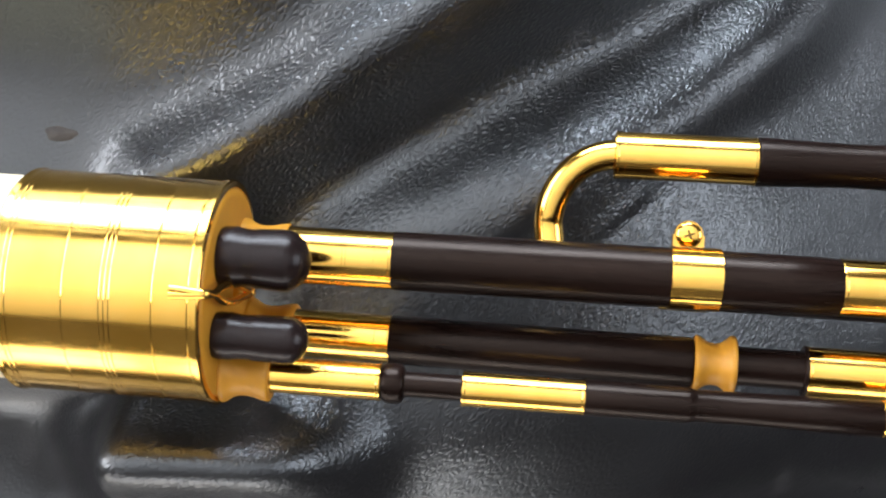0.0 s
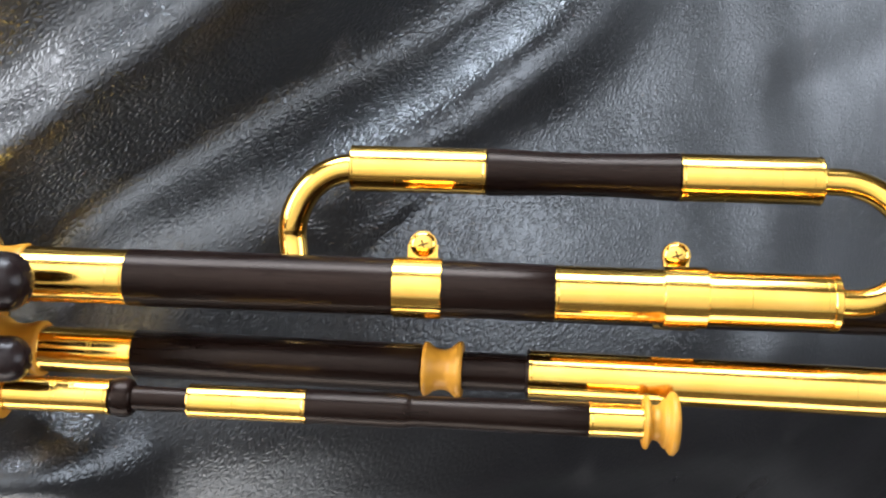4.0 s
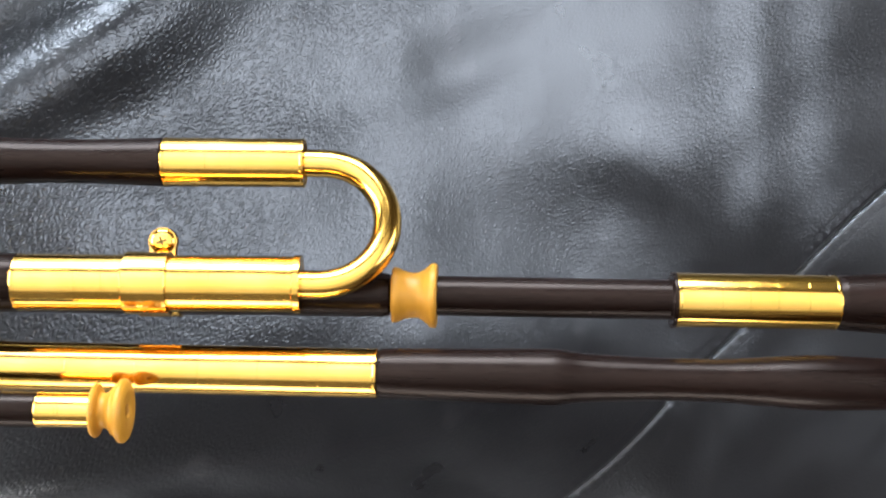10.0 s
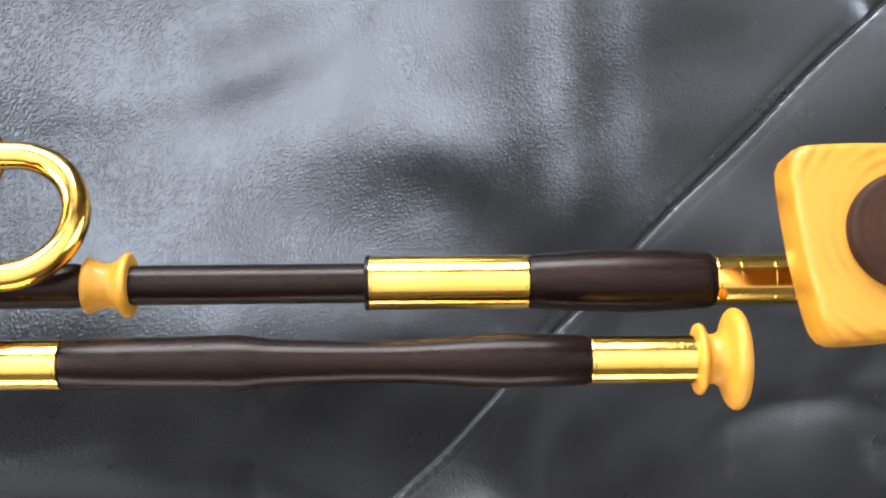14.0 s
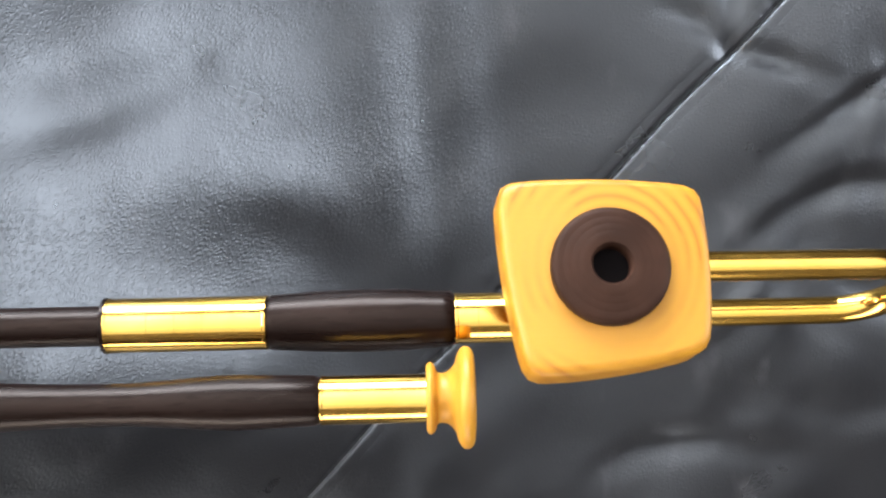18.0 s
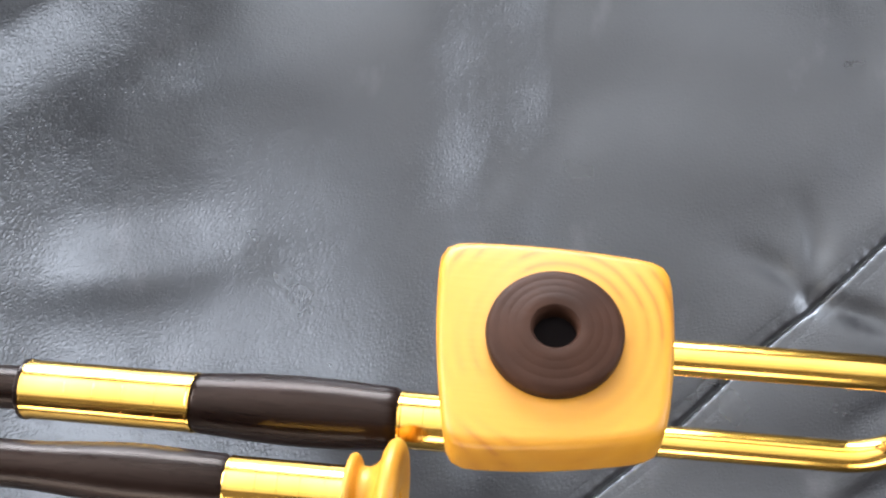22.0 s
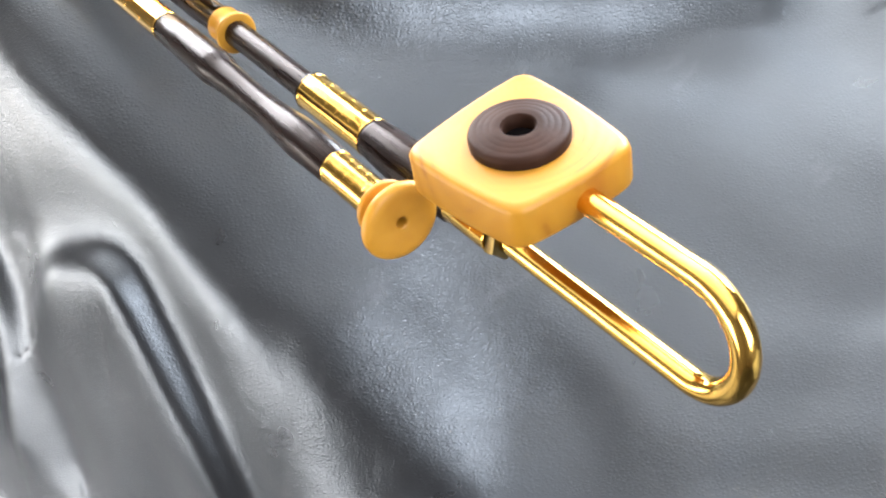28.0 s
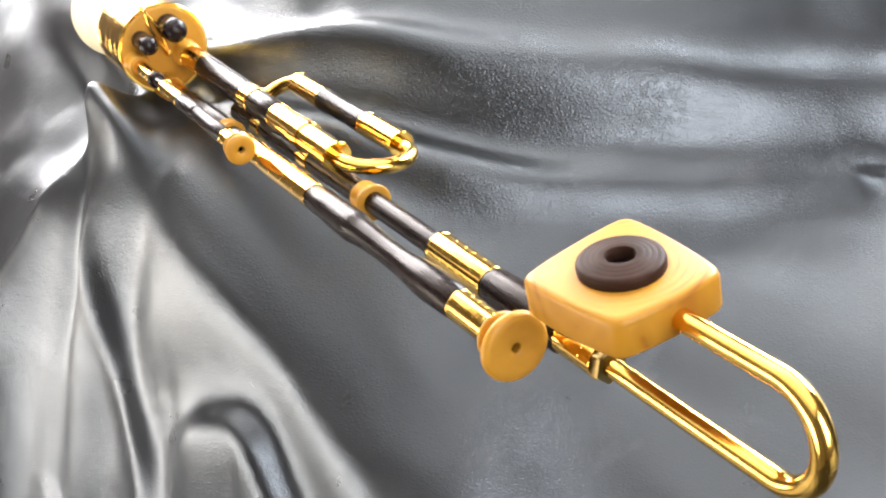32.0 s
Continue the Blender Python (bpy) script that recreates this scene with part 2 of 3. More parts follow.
class Axis:
    """A straight line nearly along x: y and z as linear functions of x, in millimetres."""

    def __init__(self, y0, ky, z0, kz):
        self.y0, self.ky, self.z0, self.kz = y0, ky, z0, kz
        self.d = Vector((1, ky, kz)).normalized()
        self.n = Vector((0, 0, 1)).cross(self.d).normalized()
        self.b = self.d.cross(self.n)

    def at(self, x):
        return Vector((x, self.y0 + self.ky * x, self.z0 + self.kz * x))


def world_mm(p):
    return Vector((p[0] / 1000, p[1] / 1000, p[2] / 1000 + Z0))


def smooth_profile(points, crease=0.25):
    """Doubles each corner of a lathe profile, so that its edges are small rounds."""
    out = []
    for i, p in enumerate(points):
        if 0 < i < len(points) - 1:
            a, c = points[i - 1], points[i + 1]
            for q in (a, c):
                dx, dr = q[0] - p[0], q[1] - p[1]
                ln = math.hypot(dx, dr)
                k = min(crease / ln, 0.45) if ln > 1e-6 else 0
                out.append((p[0] + dx * k, p[1] + dr * k))
        else:
            out.append(p)
    return out


def lathe(name, axis, profile, mat, parent, label="", seg=56, crease=0.25, sharp=40):
    """Turns a profile of (x, radius) in millimetres about an axis."""
    prof = smooth_profile(profile, crease) if crease else profile
    verts, faces = [], []
    for x, r in prof:
        c = axis.at(x)
        for k in range(seg):
            a = 2 * math.pi * k / seg
            verts.append(world_mm(c + axis.n * (r * math.cos(a)) + axis.b * (r * math.sin(a))))
    for i in range(len(prof) - 1):
        for k in range(seg):
            a, b = i * seg + k, i * seg + (k + 1) % seg
            faces.append((a, a + seg, b + seg, b))
    return mesh_object(name, verts, faces, mat, parent, label, True, sharp)


def ferrule(axis, x0, x1, r, parent, lines=(), wall=0.5, label="", name="ferrule"):
    """A brass sleeve with scored lines and a rolled wall at both ends."""
    prof = [(x0 + 0.5, 0.5 * r), (x0 + 0.4, r - wall - 0.3), (x0, r - wall), (x0, r + 0.05), (x0 + 0.25, r + 0.14), (x0 + 0.7, r + 0.14), (x0 + 0.95, r)]
    for g in sorted(lines):
        prof += [(g - 0.32, r), (g - 0.14, r), (g - 0.04, r - 0.03), (g + 0.04, r - 0.03), (g + 0.14, r), (g + 0.32, r)]
    prof += [(x1 - 0.95, r), (x1 - 0.7, r + 0.14), (x1 - 0.25, r + 0.14), (x1, r + 0.05), (x1, r - wall), (x1 - 0.4, r - wall - 0.3), (x1 - 0.5, 0.5 * r)]
    return lathe(name, axis, prof, BRASS, parent, label, crease=0, sharp=10)


def spool(axis, x0, x1, r0, r1, waist, parent, label="turned boxwood tuning ring", name="tuning_ring"):
    """A turned boxwood ring with two flanges and a hollow waist."""
    w = x1 - x0
    prof = [(x0 + 0.4, waist - 2.5), (x0, waist - 2), (x0, r0 - 0.5), (x0 + 0.5, r0), (x0 + 0.12 * w, r0 - 0.2)]
    for i in range(1, 10):
        k = i / 10
        flange = r0 + (r1 - r0) * k
        prof.append((x0 + w * (0.12 + 0.72 * k), waist + (flange - waist) * (abs(2 * k - 1) ** 2.4)))
    prof += [(x1 - 0.14 * w, r1 - 0.2), (x1 - 0.5, r1), (x1, r1 - 0.6), (x1, waist - 2), (x1 - 0.4, waist - 2.5)]
    return lathe(name, axis, prof, BOX, parent, label, crease=0.2)


def tube(name, path, radius, mat, parent, label="", seg=28):
    """A round tube along a list of points in millimetres."""
    pts = [Vector(p) for p in path]
    verts, faces = [], []
    up = Vector((0, 0, 1))
    for i, p in enumerate(pts):
        d = (pts[min(i + 1, len(pts) - 1)] - pts[max(i - 1, 0)]).normalized()
        up = (up - d * up.dot(d)).normalized()
        side = d.cross(up)
        for k in range(seg):
            a = 2 * math.pi * k / seg
            verts.append(world_mm(p + up * (radius * math.cos(a)) + side * (radius * math.sin(a))))
    for i in range(len(pts) - 1):
        for k in range(seg):
            a, b = i * seg + k, i * seg + (k + 1) % seg
            faces.append((a, b, b + seg, a + seg))
    faces.append(tuple(range(seg)))
    faces.append(tuple(reversed(range((len(pts) - 1) * seg, len(pts) * seg))))
    return mesh_object(name, verts, faces, mat, parent, label)


def u_path(p, q, run_p, run_q, flat=1.0, steps=28):
    """Points of a hairpin bend that leaves p and returns to q, both along +x."""
    p, q = Vector(p), Vector(q)
    a, b = Vector((run_p, *p[1:])), Vector((run_q, *q[1:]))
    mid, half = (a + b) / 2, (a - b) / 2
    r = half.length * flat
    pts = [p + (a - p) * i / 6 for i in range(6)]
    for i in range(steps + 1):
        t = math.pi * i / steps
        pts.append(mid + half * math.cos(t) + Vector((r * math.sin(t), 0, 0)))
    pts += [b + (q - b) * (i + 1) / 6 for i in range(6)]
    return pts


def box_mesh(bm, x0, x1, y0, y1, z0, z1):
    m = Matrix.Translation(((x0 + x1) / 2, (y0 + y1) / 2, (z0 + z1) / 2)) @ Matrix.Diagonal((x1 - x0, y1 - y0, z1 - z0, 1))
    return bmesh.ops.create_cube(bm, size=1, matrix=m)


# ---- room ----
def room():
    def slab(name, label, *b, mat=PLASTER):
        bm = bmesh.new()
        box_mesh(bm, *b)
        return tagged(part(name, bm, mat), label, kind="structure", category="wall")

    x0, x1, y0, y1, h, w, low = ROOM_X0, ROOM_X1, ROOM_Y0, ROOM_Y1, ROOM_H, 0.15, -0.10
    tagged(slab("floor", "brown carpeted floor of the room", x0 - w, x1 + w, y0 - w, y1 + w, low - 0.1, low, mat=FLOORING), category="floor")
    tagged(slab("ceiling", "warm painted ceiling of the room", x0 - w, x1 + w, y0 - w, y1 + w, h, h + 0.1, mat=CEILING), category="ceiling")
    # the east opening is raised for the light added on the leather
    for tag, number, xa, ya, yb, sill, head in (("east", 3, x1, -0.30, 0.90, 0.36, 2.15), ("west", 4, x0 - w, -0.45, 1.45, 0.45, 2.10)):
        bm = bmesh.new()
        for b in ((y0 - w, ya, low, h), (yb, y1 + w, low, h), (ya, yb, low, sill), (ya, yb, head, h)):
            box_mesh(bm, xa, xa + w, *b)
        tagged(part("wall_" + tag, bm, PLASTER), "plastered wall with a wide window opening", "wall", kind="structure")
        win = tagged(new("window_" + str(number)), "white painted wooden window in the wall", "window", kind="structure")
        mid = (ya + yb) / 2
        bars = [(ya, ya + 0.06, sill, head), (yb - 0.06, yb, sill, head), (mid - 0.03, mid + 0.03, sill, head)]
        for fa, fb in ((ya + 0.06, mid - 0.03), (mid + 0.03, yb - 0.06)):
            bars += [(fa, fb, sill + 0.002, sill + 0.06), (fa, fb, head - 0.06, head - 0.002)]
        for fa, fb, fc, fd in bars:
            bm = bmesh.new()
            box_mesh(bm, xa + 0.045, xa + 0.105, fa, fb, fc, fd)
            part("window_frame", bm, FRAME, win)
    panes = {"south": ((-1.95, 0.85, 0.22, 0.92),), "north": ((-1.55, 0.75, 0.25, 2.00),)}
    for tag, ya, yb in (("south", y0 - w, y0), ("north", y1, y1 + w)):
        bm = bmesh.new()
        last = x0
        for a, b, sill, head in panes[tag]:
            box_mesh(bm, last, a, ya, yb, low, h)
            box_mesh(bm, a, b, ya, yb, low, sill)
            box_mesh(bm, a, b, ya, yb, head, h)
            last = b
        box_mesh(bm, last, x1, ya, yb, low, h)
        tagged(part("wall_" + tag, bm, PLASTER), "plastered wall with wide window openings", "wall", kind="structure")
        ym = (ya + yb) / 2
        for a, b, sill, head in panes[tag]:
            win = tagged(new("window_1" if tag == "south" else "window_2"), "white painted wooden window in the wall", "window", kind="structure")
            cx, bar = (a + b) / 2, sill + 0.65 * (head - sill)
            bars = [(a, a + 0.06, sill, head), (b - 0.06, b, sill, head), (cx - 0.03, cx + 0.03, sill, head)]
            for fa, fb in ((a + 0.06, cx - 0.03), (cx + 0.03, b - 0.06)):
                bars += [(fa, fb, sill + 0.002, sill + 0.06), (fa, fb, head - 0.06, head - 0.002), (fa, fb, bar, bar + 0.05)]
            for fa, fb, fc, fd in bars:
                bm = bmesh.new()
                box_mesh(bm, fa, fb, ym - 0.03, ym + 0.03, fc, fd)
                part("window_frame", bm, FRAME, win)


room()


# ---- leather sheet ----
# folds: points along the line, half width to its left and right, height at start, middle and end (metres)
FOLDS = (
    # ridges that fan out from behind the stock
    (((-0.20, 0.112), (-0.125, 0.108), (-0.070, 0.112), (-0.030, 0.126), (0.018, 0.152), (0.082, 0.235), (0.165, 0.385), (0.22, 0.52)), 0.024, 0.030, 0.034, 0.032, 0.026),
    (((-0.080, 0.020), (-0.036, 0.044), (-0.014, 0.062), (0.010, 0.077), (0.028, 0.090), (0.056, 0.109), (0.094, 0.144), (0.126, 0.184), (0.173, 0.257), (0.218, 0.335), (0.27, 0.43)), 0.015, 0.014, 0.014, 0.026, 0.016),
    (((-0.046, 0.004), (-0.032, 0.022), (-0.014, 0.036), (0.004, 0.047), (0.028, 0.066), (0.075, 0.098), (0.116, 0.130), (0.164, 0.195), (0.233, 0.316), (0.29, 0.41)), 0.012, 0.016, -0.012, -0.020, -0.008),
    (((0.050, 0.028), (0.067, 0.044), (0.089, 0.056), (0.107, 0.070), (0.124, 0.085), (0.143, 0.107), (0.160, 0.136), (0.185, 0.185), (0.243, 0.303)), 0.018, 0.010, 0.006, 0.015, 0.009),
    (((0.085, 0.036), (0.104, 0.055), (0.128, 0.076), (0.152, 0.102), (0.180, 0.145), (0.222, 0.210), (0.30, 0.33)), 0.010, 0.030, -0.005, -0.007, -0.004),
    # soft dips on the flat part
    (((0.285, 0.022), (0.320, 0.001), (0.350, -0.028)), 0.018, 0.018, -0.0005, -0.0022, -0.0005),
    (((0.300, 0.050), (0.342, 0.046), (0.375, 0.030)), 0.018, 0.018, -0.0005, -0.0022, -0.0005),
    (((0.255, -0.095), (0.295, -0.073), (0.335, -0.055)), 0.016, 0.018, -0.002, -0.0060, -0.002),
    (((0.200, 0.074), (0.245, 0.098), (0.300, 0.128)), 0.020, 0.016, -0.002, -0.005, -0.002),
    (((0.278, 0.010), (0.320, 0.027), (0.362, 0.044)), 0.022, 0.020, -0.0005, -0.0014, -0.0005),
    (((0.140, 0.150), (0.185, 0.215), (0.250, 0.327), (0.31, 0.44)), 0.018, 0.016, 0.000, 0.003, 0.002),
    (((0.170, 0.125), (0.210, 0.190), (0.250, 0.255), (0.32, 0.37)), 0.016, 0.016, 0.000, 0.002, 0.001),
    # lobe and pleats of the side that hangs down
    (((0.084, -0.172), (0.100, -0.150), (0.121, -0.133), (0.136, -0.125), (0.152, -0.129), (0.178, -0.140), (0.220, -0.158), (0.29, -0.19)), 0.018, 0.026, 0.014, 0.021, 0.012),
    (((0.060, -0.140), (0.095, -0.118), (0.135, -0.101), (0.165, -0.108), (0.20, -0.120), (0.27, -0.150)), 0.020, 0.018, -0.008, -0.013, -0.008),
    (((-0.030, -0.115), (0.000, -0.140), (0.035, -0.162), (0.078, -0.180), (0.11, -0.215)), 0.024, 0.018, -0.003, -0.010, -0.012),
    (((-0.050, -0.110), (-0.030, -0.140), (0.010, -0.172), (0.045, -0.195), (0.07, -0.24)), 0.014, 0.012, 0.004, 0.012, 0.010),
    (((-0.092, -0.080), (-0.098, -0.14), (-0.115, -0.25)), 0.020, 0.022, 0.006, 0.014, 0.012),
    (((-0.080, -0.080), (-0.052, -0.12), (-0.046, -0.18), (-0.04, -0.25)), 0.014, 0.014, -0.002, -0.014, -0.010),
    (((-0.060, -0.066), (0.02, -0.086), (0.11, -0.080), (0.22, -0.078)), 0.012, 0.016, 0.000, 0.005, 0.002),
    # irregular creases past the seam
    (((0.628, 0.085), (0.672, 0.112), (0.715, 0.140), (0.760, 0.150)), 0.006, 0.010, 0.000, -0.0040, -0.001),
    (((0.600, 0.020), (0.655, 0.060), (0.700, 0.078), (0.755, 0.070)), 0.007, 0.010, 0.000, -0.0035, -0.001),
    (((0.560, -0.035), (0.605, -0.015), (0.640, 0.020), (0.660, 0.070)), 0.008, 0.007, 0.000, 0.0028, 0.000),
    (((0.520, -0.110), (0.580, -0.085), (0.650, -0.090)), 0.009, 0.012, 0.000, -0.0035, -0.001),
    (((0.690, 0.170), (0.705, 0.120), (0.690, 0.060)), 0.009, 0.008, 0.000, 0.0018, 0.001),
    # creases that run into the seam
    (((0.611, 0.155), (0.640, 0.150), (0.680, 0.135)), 0.007, 0.008, -0.0018, -0.0040, 0.0),
    (((0.611, 0.155), (0.590, 0.172), (0.560, 0.182)), 0.007, 0.008, -0.0012, -0.0030, 0.0),
    (((0.611, 0.155), (0.612, 0.185), (0.600, 0.22)), 0.007, 0.008, -0.0012, -0.0030, 0.0),
)
SEAM = (0.334, -0.126, 0.70, 0.242)
# the sheet's height over the support, along the pipes
CREST = ((-0.30, -0.02), (-0.04, -0.026), (0.05, -0.044), (0.10, -0.068), (0.16, -0.130), (0.24, -0.200), (0.33, -0.265), (0.42, -0.314), (0.52, -0.337), (0.66, -0.345), (0.9, -0.345))


def crest_height(x):
    kx = np.array([p[0] for p in CREST])
    kz = np.array([p[1] for p in CREST])
    slope = np.gradient(kz, kx)
    i = np.clip(np.searchsorted(kx, x) - 1, 0, len(kx) - 2)
    h = kx[i + 1] - kx[i]
    t = np.clip((x - kx[i]) / h, 0, 1)
    return (kz[i] * (1 + 2 * t) * (1 - t) ** 2 + slope[i] * h * t * (1 - t) ** 2
            + kz[i + 1] * t * t * (3 - 2 * t) + slope[i + 1] * h * t * t * (t - 1))


def soft_min(a, b, k):
    return -k * np.logaddexp(-a / k, -b / k)


def fold_line(points, steps=9):
    """A smooth line through the points, with its share of the way at each."""
    p = [Vector(q) for q in points]
    p = [p[0] * 2 - p[1]] + p + [p[-1] * 2 - p[-2]]
    out = []
    for i in range(1, len(p) - 2):
        for k in range(steps):
            t = k / steps
            out.append(0.5 * (2 * p[i] + (p[i + 1] - p[i - 1]) * t + (2 * p[i - 1] - 5 * p[i] + 4 * p[i + 1] - p[i + 2]) * t * t
                              + (3 * p[i] - p[i - 1] - 3 * p[i + 1] + p[i + 2]) * t ** 3))
    out.append(p[-2])
    return out


def fold_height(x, y, points, left, right, h0, h1, h2):
    spread = 1 if len(points) > 4 and points[0][1] > 0 else 0
    line = fold_line(points)
    best = np.full(x.shape, 1e9)
    side = np.zeros(x.shape)
    along = np.zeros(x.shape)
    last = len(line) - 2
    for i in range(last + 1):
        a, b = line[i], line[i + 1]
        ux, uy = b.x - a.x, b.y - a.y
        ln2 = ux * ux + uy * uy
        s = ((x - a.x) * ux + (y - a.y) * uy) / ln2
        c = np.clip(s, 0, 1)
        d2 = (x - a.x - c * ux) ** 2 + (y - a.y - c * uy) ** 2
        near = d2 < best
        best = np.where(near, d2, best)
        side = np.where(near, (y - a.y) * ux - (x - a.x) * uy, side)
        along = np.where(near, (i + c) / (last + 1), along)
    d = np.sqrt(best)
    w = np.where(side > 0, left, right) * (1 + 0.8 * along * spread)
    h = np.where(along < 0.5, h0 + (h1 - h0) * along * 2, h1 + (h2 - h1) * (along * 2 - 1))
    return h * np.exp(-(d / w) ** 2)


def sigmoid(v):
    return 1 / (1 + np.exp(-np.clip(v, -50, 50)))


def seam_place(x, y):
    """The share of the way along the seam, and the distance to its left."""
    ux, uy = SEAM[2] - SEAM[0], SEAM[3] - SEAM[1]
    ln = math.hypot(ux, uy)
    s = ((x - SEAM[0]) * ux + (y - SEAM[1]) * uy) / ln ** 2
    return s, ((x - SEAM[0]) * -uy + (y - SEAM[1]) * ux) / ln + 0.0009 * np.sin(26 * s)


def leather_height(x, y, sunk=1.0):
    top = sum(crest_height(x + k * 0.016) for k in range(-4, 5)) / 9
    # behind the stock the sheet climbs again
    climb = 0.75 * 0.02 * np.logaddexp(0, (-0.19 - x) / 0.02) * np.clip((1.2 + x) * 2, 0, 1)
    z = top + 0.15 * np.tanh(climb / 0.15)
    # the sheet bulges beside the stock, which has sunk into it
    beside = np.exp(-((x + 0.060) / 0.050) ** 4)
    z = z + beside * 0.030 * np.exp(-((y + 0.066) / 0.016) ** 2)
    z = z + 0.010 * np.exp(-((x + 0.084) / 0.035) ** 2 - ((y + 0.068) / 0.028) ** 2)
    # it falls away behind the corner of the bulge, and hangs down along one side
    z = z - 0.045 * sigmoid((-0.088 - x) / (0.0035 + 0.4 * np.maximum(-0.075 - y, 0))) * sigmoid((-0.046 - y) / 0.006)
    z = soft_min(z, top + 0.016 + 0.034 * beside - (0.6 + 0.75 * sigmoid((x + 0.10) / 0.012)) * (1 - 0.92 * np.clip((x - 0.25) / 0.17, 0, 1)) * (-0.056 - 0.012 * beside - y), 0.003 + 0.017 * np.clip((top + 0.345) / 0.16, 0, 1))
    z = -soft_min(-z, 0.345 + 0 * x, 0.010)
    # past the stock the sheet leans to one side
    lean = np.clip((x - 0.22) / 0.20, 0, 1) * np.clip((1.5 - x) * 2, 0, 1)
    z = z + lean * lean * (3 - 2 * lean) * (0.24 * np.clip(y - 0.04, -0.35, 0.35) - 0.008)
    for fold in FOLDS:
        z = z + fold_height(x, y, *fold)
    s, d = seam_place(x, y)
    on = np.clip((s + 0.10) * 8, 0, 1) * np.clip((1.3 - s) * 8, 0, 1)
    # a shallow dip along the seam; the stitched strip itself lies in it
    z = z - on * (0.0012 * np.exp(-(d / 0.010) ** 2) + sunk * 0.0050 * np.exp(-(d / 0.0036) ** 2))
    # crumpled corner past the seam
    crumple = np.clip((-d - 0.03) * 10, 0, 1) * np.clip((x - 0.50) * 5, 0, 1)
    z = z + crumple * 0.0009 * np.sin(48 * x + 3 * np.sin(41 * y)) * np.sin(57 * y + 2.5 * np.sin(37 * x))
    # soft rumples
    z = z + 0.003 * np.sin(23 * x + 9 * y + 1.5 * np.sin(17 * y)) * np.sin(19 * y - 8 * x + 0.7)
    z = z + 0.0010 * np.sin(61 * x - 37 * y + 2 * np.sin(29 * x)) * np.sin(53 * y + 21 * x + 1.1)
    return z


def seam_strip(sheet):
    """The sewn seam: two turned-in edges that meet in a narrow groove, puckered by the stitches."""
    along = np.linspace(-0.10, 1.28, 560)
    across = np.concatenate([np.linspace(-0.0105, -0.0024, 9), np.linspace(-0.0018, 0.0018, 11), np.linspace(0.0024, 0.0105, 9)])
    s, d = np.meshgrid(along, across, indexing="ij")
    ux, uy = SEAM[2] - SEAM[0], SEAM[3] - SEAM[1]
    ln = math.hypot(ux, uy)
    off = d - 0.0009 * np.sin(26 * s)
    x, y = SEAM[0] + ux * s - uy / ln * off, SEAM[1] + uy * s + ux / ln * off
    pucker = 0.00018 * np.sin(2 * math.pi * s * ln / 0.0085 + 2 * np.sin(31 * s)) * np.exp(-(d / 0.005) ** 2)
    z = leather_height(x, y, 0.0) + Z0 + pucker + 0.0001 * np.exp(-((np.abs(d) - 0.003) / 0.002) ** 2) - 0.0026 * np.exp(-np.abs(d / 0.0014) ** 1.5)
    z = z - 0.0004 * np.clip((np.abs(d) - 0.0075) / 0.003, 0, 1)
    n, m = s.shape
    i, j = np.meshgrid(np.arange(n - 1), np.arange(m - 1), indexing="ij")
    a = (i * m + j).reshape(-1)
    me = bpy.data.meshes.new("seam")
    me.from_pydata(np.stack([x, y, z], -1).reshape(-1, 3), [], np.stack([a, a + m, a + m + 1, a + 1], -1))
    me.materials.append(LEATHER)
    me.shade_smooth()
    ob = new("seam", me)
    ob.parent = sheet
    ob["label"] = "sewn seam with a narrow puckered groove"


def scuff_mark(sheet):
    """A small pale oval rubbed into the leather near the stock."""
    verts, faces = [], []
    rings, seg = 5, 28
    for i in range(rings + 1):
        k = i / rings
        for j in range(seg):
            a = 2 * math.pi * j / seg
            wob = 1 + 0.10 * math.sin(3 * a + 1) + 0.06 * math.sin(5 * a)
            x, y = -0.113 + 0.0052 * k * wob * math.cos(a), 0.034 + 0.0024 * k * wob * math.sin(a)
            z = float(leather_height(np.array([x]), np.array([y]))[0]) + Z0 + 0.0006 * (1 - 0.9 * k * k)
            verts.append((x, y, z))
    for i in range(rings):
        for j in range(seg):
            a, b = i * seg + j, i * seg + (j + 1) % seg
            faces.append((a, a + seg, b + seg, b))
    mesh_object("scuff_mark", verts, faces, RUBBED, sheet, "pale oval scuff mark")


def leather_sheet():
    xs = np.concatenate([np.linspace(-2.05, -0.22, 110, endpoint=False), np.linspace(-0.22, 0.80, 410, endpoint=False), np.linspace(0.80, 1.6, 60)])
    ys = np.concatenate([np.linspace(-1.3, -0.28, 80, endpoint=False), np.linspace(-0.28, 0.55, 340, endpoint=False), np.linspace(0.55, 1.9, 90)])
    gx, gy = np.meshgrid(xs, ys, indexing="ij")
    gz = leather_height(gx, gy) + Z0
    nx, ny = gx.shape
    co = np.stack([gx, gy, gz], -1).reshape(-1, 3)
    i, j = np.meshgrid(np.arange(nx - 1), np.arange(ny - 1), indexing="ij")
    a = (i * ny + j).reshape(-1)
    quads = np.stack([a, a + ny, a + ny + 1, a + 1], -1)
    me = bpy.data.meshes.new("leather_sheet")
    me.from_pydata(co, [], quads)
    me.materials.append(LEATHER)
    me.shade_smooth()
    ob = new("leather_sheet", me)
    seam_strip(ob)
    scuff_mark(ob)
    return tagged(ob, "black pebbled leather sheet draped in soft folds under the pipes", "leather sheet")


leather_sheet()

